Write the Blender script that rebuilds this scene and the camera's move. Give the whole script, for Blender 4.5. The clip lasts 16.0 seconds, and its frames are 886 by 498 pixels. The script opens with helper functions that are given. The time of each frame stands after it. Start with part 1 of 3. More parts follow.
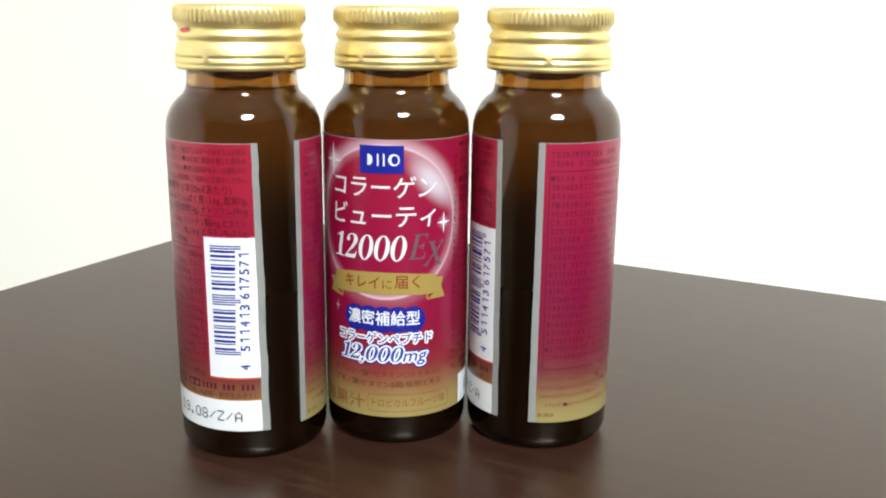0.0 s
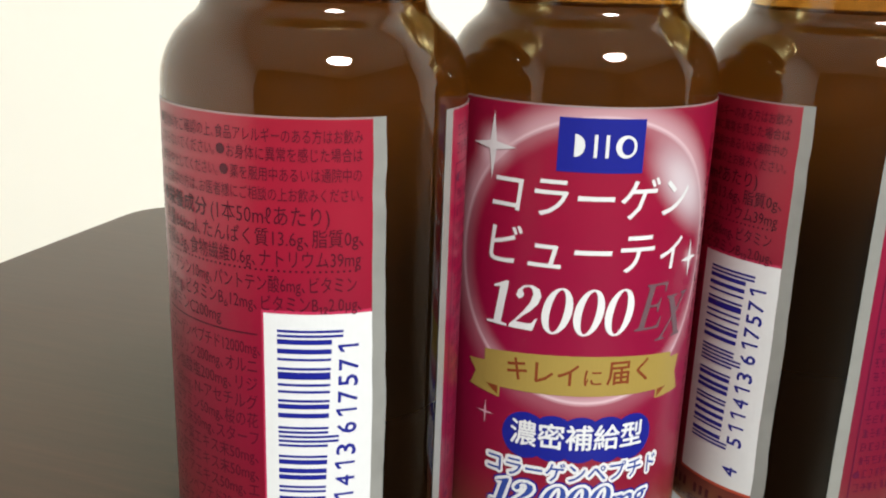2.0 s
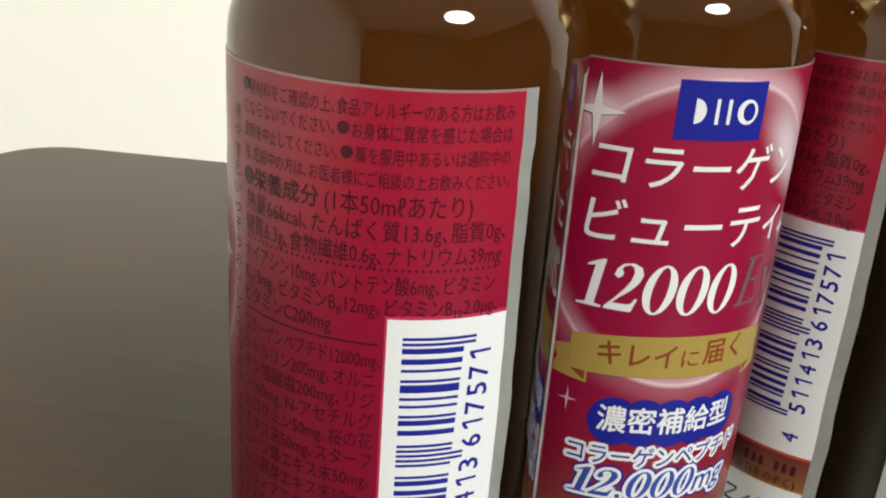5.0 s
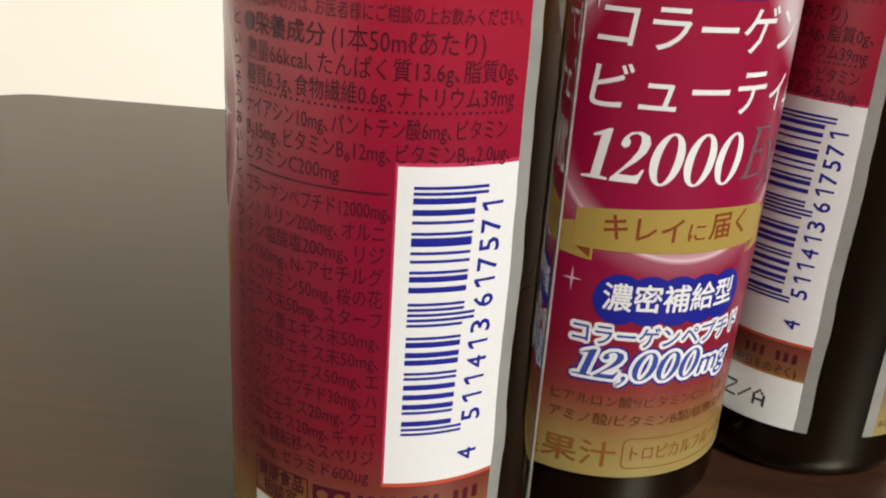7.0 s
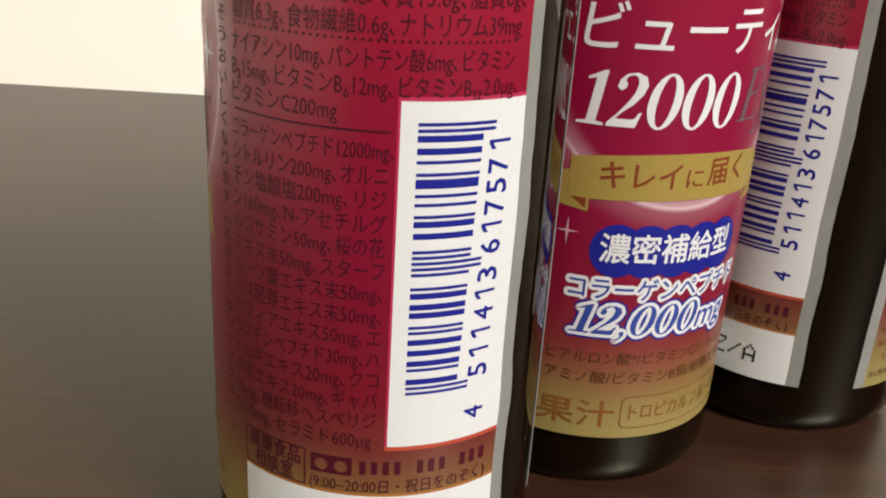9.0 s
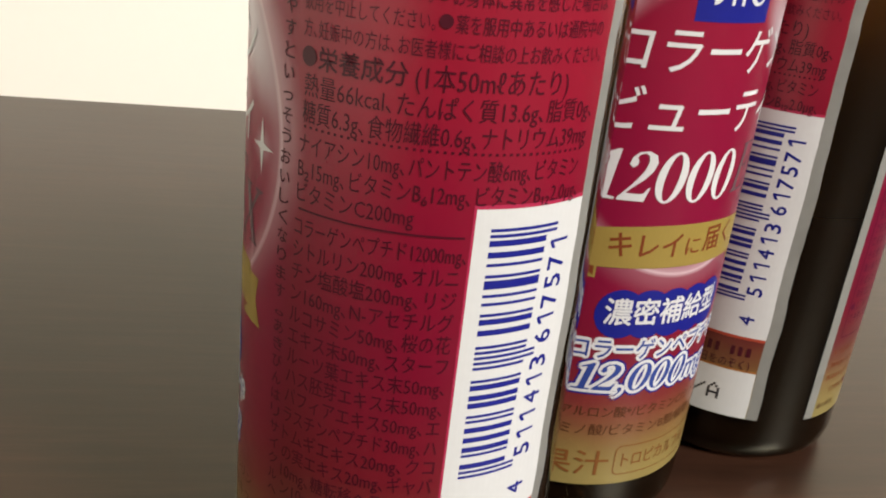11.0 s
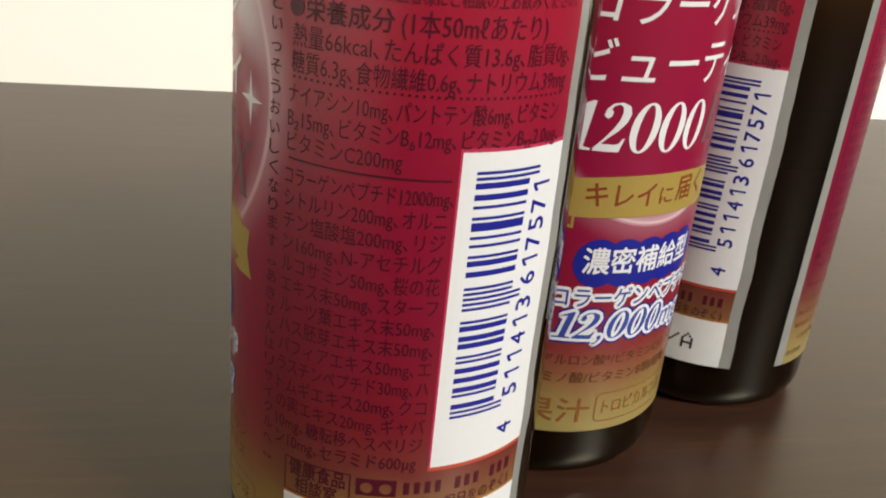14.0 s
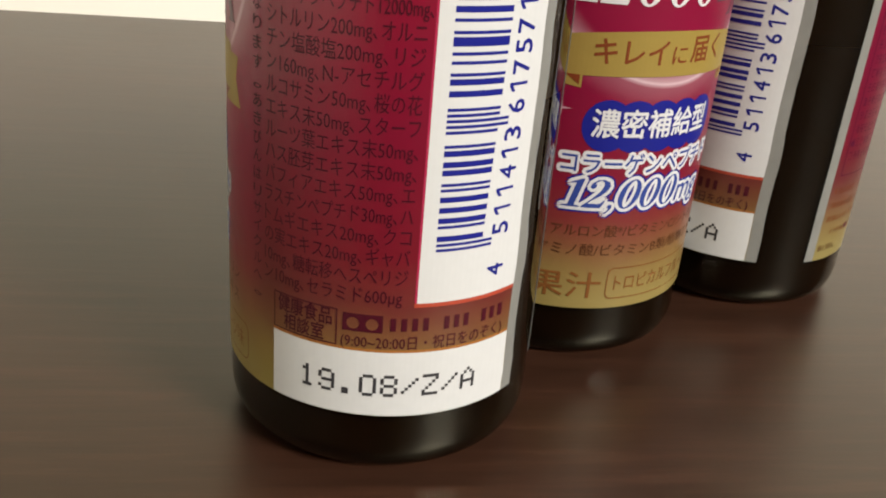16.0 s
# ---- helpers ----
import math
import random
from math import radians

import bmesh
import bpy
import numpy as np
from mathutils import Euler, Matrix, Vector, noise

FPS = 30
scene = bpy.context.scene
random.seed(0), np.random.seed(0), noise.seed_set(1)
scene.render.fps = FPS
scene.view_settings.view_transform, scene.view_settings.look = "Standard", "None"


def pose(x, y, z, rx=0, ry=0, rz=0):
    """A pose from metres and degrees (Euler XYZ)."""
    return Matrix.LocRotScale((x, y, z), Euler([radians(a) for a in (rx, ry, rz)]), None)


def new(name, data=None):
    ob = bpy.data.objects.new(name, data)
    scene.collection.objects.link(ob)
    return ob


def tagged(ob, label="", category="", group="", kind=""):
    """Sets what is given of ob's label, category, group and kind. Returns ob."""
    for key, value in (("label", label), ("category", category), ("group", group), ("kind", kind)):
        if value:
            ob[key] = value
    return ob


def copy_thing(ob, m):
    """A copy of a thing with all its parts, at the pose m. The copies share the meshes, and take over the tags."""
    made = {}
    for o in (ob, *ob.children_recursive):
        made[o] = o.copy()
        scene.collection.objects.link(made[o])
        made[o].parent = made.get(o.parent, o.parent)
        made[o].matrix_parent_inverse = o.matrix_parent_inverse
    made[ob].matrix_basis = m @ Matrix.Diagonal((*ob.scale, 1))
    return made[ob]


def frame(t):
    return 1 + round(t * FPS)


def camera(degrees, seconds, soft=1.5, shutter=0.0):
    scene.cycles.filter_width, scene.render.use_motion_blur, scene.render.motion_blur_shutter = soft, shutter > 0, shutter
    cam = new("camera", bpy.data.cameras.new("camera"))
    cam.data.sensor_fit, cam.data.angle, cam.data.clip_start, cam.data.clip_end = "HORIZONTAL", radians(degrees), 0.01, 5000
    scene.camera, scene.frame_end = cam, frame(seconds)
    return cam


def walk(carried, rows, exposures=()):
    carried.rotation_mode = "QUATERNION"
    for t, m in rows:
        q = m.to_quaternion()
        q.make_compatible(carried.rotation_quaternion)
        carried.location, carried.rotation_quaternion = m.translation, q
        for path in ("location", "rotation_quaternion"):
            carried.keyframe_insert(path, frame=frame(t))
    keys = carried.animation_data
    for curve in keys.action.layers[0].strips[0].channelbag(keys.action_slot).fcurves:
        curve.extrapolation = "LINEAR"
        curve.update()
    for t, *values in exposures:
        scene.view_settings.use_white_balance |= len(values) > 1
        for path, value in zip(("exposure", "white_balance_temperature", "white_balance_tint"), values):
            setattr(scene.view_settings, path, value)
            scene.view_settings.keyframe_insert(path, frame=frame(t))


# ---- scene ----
cam = camera(50.05, 16.0, soft=2.0)
# seconds, eye x y z, turn x y z in degrees
ROWS = [
    (0.0, -0.0058, 0.0148, 0.1162, 75.54, -0.66, 6.46),
    (0.5, -0.0160, 0.0432, 0.1093, 75.15, -0.84, 5.73),
    (1.0, -0.0256, 0.0749, 0.0988, 73.98, -0.83, 3.75),
    (1.5, -0.0457, 0.1042, 0.0952, 73.52, -0.48, 0.73),
    (2.0, -0.0762, 0.1277, 0.1002, 73.26, -1.99, -3.72),
    (2.5, -0.0922, 0.1529, 0.1039, 70.86, -2.81, -9.12),
    (3.0, -0.1067, 0.1622, 0.1047, 69.70, -3.44, -12.66),
    (3.5, -0.1048, 0.1610, 0.1003, 68.35, -4.45, -14.72),
    (3.7, -0.1068, 0.1588, 0.1016, 69.64, -3.88, -14.36),
    (5.8, -0.1093, 0.1490, 0.0992, 68.40, -3.78, -15.70),
    (6.0, -0.1103, 0.1494, 0.0976, 68.34, -3.69, -16.16),
    (6.5, -0.1125, 0.1499, 0.0936, 68.13, -3.67, -16.55),
    (7.0, -0.1119, 0.1491, 0.0876, 67.76, -3.65, -16.85),
    (7.5, -0.1130, 0.1486, 0.0828, 67.43, -3.62, -17.23),
    (8.0, -0.1142, 0.1492, 0.0805, 67.15, -3.72, -17.70),
    (8.2, -0.1128, 0.1493, 0.0788, 67.30, -3.59, -17.87),
    (10.3, -0.1276, 0.1668, 0.0837, 67.62, -4.91, -27.52),
    (10.5, -0.1288, 0.1673, 0.0836, 67.12, -5.42, -27.82),
    (11.0, -0.1346, 0.1653, 0.0907, 66.86, -6.03, -29.34),
    (11.5, -0.1355, 0.1632, 0.1058, 68.33, -5.60, -31.06),
    (12.0, -0.1347, 0.1649, 0.1071, 68.12, -5.37, -31.45),
    (12.5, -0.1362, 0.1635, 0.1038, 67.99, -5.05, -31.38),
    (13.0, -0.1357, 0.1635, 0.0995, 67.68, -4.97, -31.60),
    (13.5, -0.1373, 0.1628, 0.0931, 66.89, -5.17, -31.49),
    (14.0, -0.1386, 0.1624, 0.0879, 66.29, -5.39, -31.91),
    (14.5, -0.1391, 0.1619, 0.0814, 65.59, -5.55, -32.16),
    (15.0, -0.1396, 0.1612, 0.0771, 65.19, -5.21, -32.22),
    (15.5, -0.1392, 0.1596, 0.0740, 65.28, -5.00, -31.40),
    (16.0, -0.1323, 0.1530, 0.0731, 64.90, -4.57, -27.62),
]
walk(cam, [(t, pose(x, y, z, rx, ry, rz)) for t, x, y, z, rx, ry, rz in ROWS], exposures=[(0.0, 0.12, 5950, 8), (1.0, 0.05, 6000, 9), (1.5, 0.03, 6250, 9), (2.5, -0.08, 6400, 6), (3.5, -0.17, 6300, 5), (6.0, -0.18, 6650, 9), (8.0, -0.18, 6850, 12), (11.0, -0.18, 6850, 12), (12.0, -0.20, 6400, 5), (13.0, -0.20, 6500, 7), (14.5, -0.18, 6900, 11), (16.0, -0.18, 7000, 11)])

# ---- the room's frame: the far corner of the table, turned with the table ----
ROOM = pose(-0.1685, 0.5265, 0.0, 0, 0, -21.1)
CEIL, FLOOR = 1.70, -0.72


def part(name, bm, material, parent=None, label="", smooth=False):
    """Links a bmesh as one mesh object under a thing or a part."""
    me = bpy.data.meshes.new(name)
    bm.normal_update()
    bm.to_mesh(me)
    bm.free()
    if smooth:
        me.polygons.foreach_set("use_smooth", [True] * len(me.polygons))
    me.materials.append(material)
    ob = new(name, me)
    ob.parent = parent
    if label:
        ob["label"] = label
    return ob


def empty(name, m, label, category, group="", kind=""):
    ob = new(name)
    ob.matrix_world = m
    ob.empty_display_size = 0.02
    return tagged(ob, label, category, group, kind)


# ---- light: one round ceiling lamp behind the camera ----
LAMP = Vector((1.29, -1.36, CEIL - 0.075))
lamp_data = bpy.data.lights.new("ceiling_lamp_light", "AREA")
lamp_data.shape, lamp_data.size, lamp_data.energy, lamp_data.color = "DISK", 0.62, 155.0, (1.0, 0.988, 0.965)
lamp = new("ceiling_lamp_light", lamp_data)
lamp.matrix_world = ROOM @ Matrix.Translation(LAMP)
world = bpy.data.worlds.new("world")
world.use_nodes = True
world.node_tree.nodes["Background"].inputs[0].default_value = (0.5, 0.48, 0.45, 1)
world.node_tree.nodes["Background"].inputs[1].default_value = 0.05
scene.world = world


# ---- materials ----
def mat(name, colour, rough=0.5, metal=0.0, **more):
    m = bpy.data.materials.new(name)
    m.use_nodes = True
    b = m.node_tree.nodes["Principled BSDF"]
    b.inputs["Base Color"].default_value = (*colour, 1)
    b.inputs["Roughness"].default_value = rough
    b.inputs["Metallic"].default_value = metal
    for k, v in more.items():
        b.inputs[k.replace("_", " ")].default_value = v
    return m


def link(m, a, b):
    m.node_tree.links.new(a, b)


def math_node(m, op, a, b=None, clamp=False):
    n = m.node_tree.nodes.new("ShaderNodeMath")
    n.operation, n.use_clamp = op, clamp
    for i, v in enumerate((a, b)):
        if v is None:
            continue
        if isinstance(v, (int, float)):
            n.inputs[i].default_value = v
        else:
            link(m, v, n.inputs[i])
    return n.outputs[0]


def mix_node(m, fac, a, b, blend="MIX"):
    n = m.node_tree.nodes.new("ShaderNodeMix")
    n.data_type, n.blend_type = "RGBA", blend
    for socket, v in ((n.inputs[0], fac), (n.inputs[6], a), (n.inputs[7], b)):
        if isinstance(v, (int, float)):
            socket.default_value = v
        elif isinstance(v, tuple):
            socket.default_value = (*v, 1)
        else:
            link(m, v, socket)
    return n.outputs[2]


def ramp_node(m, fac, stops):
    n = m.node_tree.nodes.new("ShaderNodeValToRGB")
    e = n.color_ramp.elements
    while len(e) < len(stops):
        e.new(0.5)
    for el, (pos, c) in zip(e, stops):
        el.position, el.color = pos, (*c, 1)
    link(m, fac, n.inputs[0])
    return n.outputs[0]


def noise_node(m, vector, scale, detail=4, rough=0.55, stretch=None):
    n = m.node_tree.nodes.new("ShaderNodeTexNoise")
    n.inputs["Scale"].default_value = scale
    n.inputs["Detail"].default_value = detail
    n.inputs["Roughness"].default_value = rough
    if stretch:
        mp = m.node_tree.nodes.new("ShaderNodeMapping")
        mp.inputs["Scale"].default_value = stretch
        link(m, vector, mp.inputs["Vector"])
        vector = mp.outputs[0]
    link(m, vector, n.inputs["Vector"])
    return n.outputs["Fac"]


def bump_to(m, height, strength, distance):
    n = m.node_tree.nodes.new("ShaderNodeBump")
    n.inputs["Strength"].default_value = strength
    n.inputs["Distance"].default_value = distance
    link(m, height, n.inputs["Height"])
    link(m, n.outputs[0], m.node_tree.nodes["Principled BSDF"].inputs["Normal"])


def coords(m):
    return m.node_tree.nodes.new("ShaderNodeTexCoord").outputs["Object"]


def bsdf(m):
    return m.node_tree.nodes["Principled BSDF"]


def wall_paint():
    m = mat("white_wall_paint", (0.82, 0.80, 0.76), 0.7)
    c = coords(m)
    link(m, mix_node(m, noise_node(m, c, 2.0), (0.87, 0.872, 0.815), (0.89, 0.892, 0.84)), bsdf(m).inputs["Base Color"])
    bump_to(m, noise_node(m, c, 400.0), 0.05, 0.0005)
    return m


def table_wood():
    m = mat("dark_stained_wood", (0.04, 0.025, 0.02), 0.42)
    c = coords(m)
    grain = noise_node(m, c, 30.0, 6, 0.6, (1.0, 14.0, 14.0))
    fine = noise_node(m, c, 160.0, 4, 0.6, (0.6, 9.0, 9.0))
    both = math_node(m, "ADD", math_node(m, "MULTIPLY", grain, 0.65), math_node(m, "MULTIPLY", fine, 0.35))
    col = ramp_node(m, both, [(0.30, (0.0140, 0.0056, 0.0034)), (0.52, (0.0230, 0.0092, 0.0055)), (0.72, (0.0400, 0.0165, 0.0098))])
    link(m, col, bsdf(m).inputs["Base Color"])
    r = math_node(m, "ADD", math_node(m, "ADD", math_node(m, "MULTIPLY", fine, 0.08), math_node(m, "MULTIPLY", noise_node(m, c, 14.0, 3), 0.06)), 0.25)
    link(m, r, bsdf(m).inputs["Roughness"])
    bsdf(m).inputs["Specular IOR Level"].default_value = 0.47
    bsdf(m).inputs["Specular Tint"].default_value = (1.0, 0.95, 0.66, 1)
    bump_to(m, both, 0.05, 0.0004)
    return m


WALL = wall_paint()
WOOD = table_wood()
CEILING = mat("ceiling_paint", (0.84, 0.83, 0.79), 0.8)
# colour of the unseen walls, set dark so the glass reflects a dim room
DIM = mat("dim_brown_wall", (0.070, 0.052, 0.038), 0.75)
FLOORING = mat("floor_boards", (0.36, 0.28, 0.19), 0.4)


# ---- the room ----
def box(bm, x0, x1, y0, y1, z0, z1):
    v = [bm.verts.new((x, y, z)) for z in (z0, z1) for y in (y0, y1) for x in (x0, x1)]
    for f in ((0, 2, 3, 1), (4, 5, 7, 6), (0, 1, 5, 4), (2, 6, 7, 3), (0, 4, 6, 2), (1, 3, 7, 5)):
        bm.faces.new([v[i] for i in f])


WX0, WX1, WY0, WY1 = -0.86, 3.0, -3.0, 0.45
for name, b, material, label in (
        ("wall_north", (WX0, WX1, WY1, WY1 + 0.1, FLOOR, CEIL), WALL, "plain white painted wall behind the table"),
        ("wall_west", (WX0 - 0.1, WX0, WY0, WY1 + 0.1, FLOOR, CEIL), WALL, "plain white painted wall beside the table"),
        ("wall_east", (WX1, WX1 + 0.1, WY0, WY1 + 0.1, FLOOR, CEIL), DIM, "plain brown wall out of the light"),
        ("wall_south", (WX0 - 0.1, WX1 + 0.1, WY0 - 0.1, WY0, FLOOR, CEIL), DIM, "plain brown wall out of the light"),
        ("floor", (WX0 - 0.1, WX1 + 0.1, WY0 - 0.1, WY1 + 0.1, FLOOR - 0.1, FLOOR), FLOORING, "brown wooden floor"),
        ("ceiling", (WX0 - 0.1, WX1 + 0.1, WY0 - 0.1, WY1 + 0.1, CEIL, CEIL + 0.1), CEILING, "white ceiling")):
    bm = bmesh.new()
    box(bm, *b)
    ob = part(name, bm, material)
    ob.matrix_world = ROOM
    tagged(ob, label, name.split("_")[0], kind="structure")


def slab(bm, x0, x1, y0, y1, z0, z1, radius, edge, n=10):
    """A board with rounded corners and softened edges."""
    def ring(inset, z):
        out = []
        r = radius - inset
        for cx, cy, a0 in ((x1 - radius, y1 - radius, 0), (x0 + radius, y1 - radius, 90), (x0 + radius, y0 + radius, 180), (x1 - radius, y0 + radius, 270)):
            for i in range(n + 1):
                a = radians(a0 + 90 * i / n)
                out.append(bm.verts.new((cx + r * math.cos(a), cy + r * math.sin(a), z)))
        return out
    rings = [ring(edge, z0), ring(0, z0 + edge), ring(0, z1 - edge), ring(edge * 0.3, z1 - edge * 0.3), ring(edge, z1)]
    for a, b in zip(rings, rings[1:]):
        for i in range(len(a)):
            j = (i + 1) % len(a)
            bm.faces.new((a[i], a[j], b[j], b[i]))
    bm.faces.new(rings[0][::-1])
    bm.faces.new(rings[-1])


def table():
    t = empty("table", ROOM @ Matrix.Translation((0, 0, FLOOR)), "dark brown stained wooden table with rounded corners", "table")
    h = -FLOOR
    bm = bmesh.new()
    slab(bm, 0.0, 1.2, -0.8, 0.0, h - 0.028, h, 0.026, 0.003)
    part("tabletop", bm, WOOD, t)
    for x in (0.06, 1.14):
        for y in (-0.74, -0.06):
            bm = bmesh.new()
            box(bm, x - 0.03, x + 0.03, y - 0.03, y + 0.03, 0, h - 0.028)
            part("leg", bm, WOOD, t)
    return t


table()


def ceiling_lamp():
    t = empty("ceiling_lamp", ROOM @ Matrix.Translation((LAMP.x, LAMP.y, CEIL)), "round white ceiling lamp, lit", "ceiling lamp")
    bm = bmesh.new()
    bmesh.ops.create_cone(bm, cap_ends=True, segments=48, radius1=0.34, radius2=0.32, depth=0.07)
    bmesh.ops.translate(bm, verts=bm.verts, vec=(0, 0, -0.036))
    part("housing", bm, CEILING, t)


ceiling_lamp()


# ---- bottles ----
R = 0.0197          # outer radius of the printed film
MM = 0.001
ARC = 0.0197 * math.pi / 180 * 1000   # millimetres of film for one degree


def lathe(bm, profile, n=64, close=False):
    """Turns (radius, height) in millimetres about z."""
    rings = []
    for r, z in profile:
        if r <= 0:
            rings.append([bm.verts.new((0, 0, z * MM))])
        else:
            rings.append([bm.verts.new((r * MM * math.cos(2 * math.pi * i / n), r * MM * math.sin(2 * math.pi * i / n), z * MM)) for i in range(n)])
    for a, b in zip(rings, rings[1:]):
        for i in range(n):
            j = (i + 1) % n
            if len(a) == 1:
                bm.faces.new((a[0], b[j], b[i]))
            elif len(b) == 1:
                bm.faces.new((a[i], a[j], b[0]))
            else:
                bm.faces.new((a[i], a[j], b[j], b[i]))


def smooth_profile(points, n=6):
    """A Catmull-Rom line through (radius, height) points."""
    out = []
    p = [points[0]] + list(points) + [points[-1]]
    for k in range(1, len(p) - 2):
        for i in range(n):
            t = i / n
            q = []
            for c in (0, 1):
                a, b, d, e = p[k - 1][c], p[k][c], p[k + 1][c], p[k + 2][c]
                q.append(0.5 * (2 * b + (d - a) * t + (2 * a - 5 * b + 4 * d - e) * t * t + (3 * b - a - 3 * d + e) * t ** 3))
            out.append(tuple(q))
    return out + [points[-1]]


def amber_glass():
    return mat("amber_glass", (0.50, 0.31, 0.105), 0.015, 0.0, Transmission_Weight=1.0, IOR=1.5)


def drink():
    m = mat("brown_drink", (0.009, 0.0047, 0.0018), 0.6, 0.0, Specular_IOR_Level=0.0)
    link(m, mix_node(m, noise_node(m, coords(m), 70.0, 3), (0.002, 0.0011, 0.0004), (0.004, 0.0021, 0.0008)), bsdf(m).inputs["Base Color"])
    # cloudy: light that enters at one side leaves at another
    cloudy = m.node_tree.nodes.new("ShaderNodeBsdfTranslucent")
    cloudy.inputs[0].default_value = (0.40, 0.25, 0.11, 1)
    both = m.node_tree.nodes.new("ShaderNodeAddShader")
    link(m, bsdf(m).outputs[0], both.inputs[0])
    link(m, cloudy.outputs[0], both.inputs[1])
    link(m, both.outputs[0], m.node_tree.nodes["Material Output"].inputs["Surface"])
    return m


def gold_cap():
    m = mat("gold_lacquered_aluminium", (0.82, 0.67, 0.31), 0.38, 1.0)
    c = coords(m)
    link(m, mix_node(m, noise_node(m, c, 300.0), (0.85, 0.70, 0.31), (0.89, 0.76, 0.38)), bsdf(m).inputs["Base Color"])
    link(m, math_node(m, "ADD", math_node(m, "MULTIPLY", noise_node(m, c, 700.0), 0.14), 0.42), bsdf(m).inputs["Roughness"])
    return m


# near-black body added inside the drink to hold light out of its lower part
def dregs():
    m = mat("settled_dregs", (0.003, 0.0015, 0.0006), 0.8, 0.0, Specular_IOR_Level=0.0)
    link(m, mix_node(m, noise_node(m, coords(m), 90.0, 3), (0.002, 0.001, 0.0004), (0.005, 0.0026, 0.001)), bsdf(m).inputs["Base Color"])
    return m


GLASS, DRINK, SHADE_CORE, GOLD = amber_glass(), drink(), dregs(), gold_cap()

SHOULDER = [(8.6 + 11.0 * math.cos(radians(k)), 84.8 + 11.0 * math.sin(radians(k))) for k in range(0, 55, 6)]
OUTER = smooth_profile([(0, 0.8), (12, 0.5), (15.5, 0.0), (17.4, 0.35), (18.8, 1.6), (19.5, 3.6), (19.6, 6)], 4) + [(19.6, 20), (19.6, 50), (19.6, 80)] + SHOULDER + smooth_profile([(14.55, 94.4), (14.1, 95.6), (13.87, 97.2), (13.8, 99), (13.8, 101)], 3)
INNER = [(max(0.0, r - (0.35 if z < 12 else 1.0)) if r else 0, z + 0.3 if z < 3 else z - 0.5 * (z > 84)) for r, z in OUTER if z < 94.5]
NECK = [(11.8, 101.0), (11.8, 97.5), (12.0, 96.0), (12.3, 95.3), (0, 95.1)]
LEVEL, CORE_SEAM = 94.8, 45.0


def cap_profile():
    return [(0, 115.7), (14.6, 115.7), (15.5, 115.5), (16.1, 114.9), (16.35, 114.2), (16.35, 111.9), (15.9, 111.4), (15.55, 110.9), (15.2, 110.2), (15.0, 109.6),
            (15.4, 109.2), (15.75, 108.7), (15.75, 108.0), (15.35, 107.4), (15.1, 106.9), (15.35, 106.5), (15.8, 106.0), (16.05, 105.0), (16.25, 104.0),
            (16.3, 103.4), (16.0, 103.2), (16.0, 102.9), (16.3, 102.7), (16.3, 101.7), (16.05, 101.4), (16.25, 101.1), (16.1, 100.3), (15.6, 100.0), (14.2, 100.0)]


def bottle(x, y, phi):
    b = empty("drink_bottle", pose(x, y, 0, 0, 0, phi), "brown glass drink bottle with gold cap and red label", "bottle", "drink bottles in a row")
    bm = bmesh.new()
    lathe(bm, OUTER + [(12.8, 101.6)] + NECK, 96)
    part("glass", bm, GLASS, b, "amber brown glass", smooth=True).visible_shadow = False
    bm = bmesh.new()
    lathe(bm, [(18.6, CORE_SEAM), (18.6, 60.0), (18.6, 68.0)] + [p for p in INNER if p[1] > 70] + [(12.6, LEVEL), (0, LEVEL)], 96)
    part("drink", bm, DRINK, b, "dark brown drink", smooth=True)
    # added black core: it blocks the light, so the drink darkens downwards
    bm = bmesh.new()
    lathe(bm, [p for p in INNER if p[1] <= 40] + [(18.6, CORE_SEAM), (18.58, CORE_SEAM + 8), (18.5, CORE_SEAM + 14), (18.35, CORE_SEAM + 18), (18.0, CORE_SEAM + 22), (17.2, CORE_SEAM + 26), (15.0, CORE_SEAM + 30), (9.0, CORE_SEAM + 33), (0, CORE_SEAM + 34)], 96)
    part("dregs", bm, SHADE_CORE, b, "dark settled drink", smooth=True)
    bm = bmesh.new()
    n = 70 * 4
    prof = cap_profile()
    rings = []
    for k, (r, z) in enumerate(prof):
        ring = []
        for i in range(n):
            a = 2 * math.pi * i / n
            d = 0.0
            if 111.8 < z < 114.5 and i % 4 in (1, 2):
                d = 0.38
            if 102.8 < z < 103.25 and i % 56 < 5:
                d = -0.3
            ring.append(bm.verts.new(((r - d) * MM * math.cos(a), (r - d) * MM * math.sin(a), z * MM)) if r else None)
        if not r:
            ring = [bm.verts.new((0, 0, z * MM))]
        rings.append(ring)
    for a, c in zip(rings, rings[1:]):
        for i in range(n):
            j = (i + 1) % n
            bm.faces.new((a[0], c[i], c[j]) if len(a) == 1 else (a[i], c[i], c[j], a[j]))
    part("cap", bm, GOLD, b, "gold screw cap with knurled rim", smooth=True)
    return b


# ---- the printed film: places on it are degrees round the bottle and millimetres above the table ----
A0, A1, Z0, Z1 = -290.0, 42.0, 9.0, 83.5
BUBBLE = (-118.3, 62.0, 20.0)


def smooth_step(m, v, lo, hi):
    n = m.node_tree.nodes.new("ShaderNodeMapRange")
    n.interpolation_type = "SMOOTHSTEP"
    link(m, v, n.inputs["Value"])
    n.inputs["From Min"].default_value, n.inputs["From Max"].default_value = lo, hi
    return n.outputs["Result"]


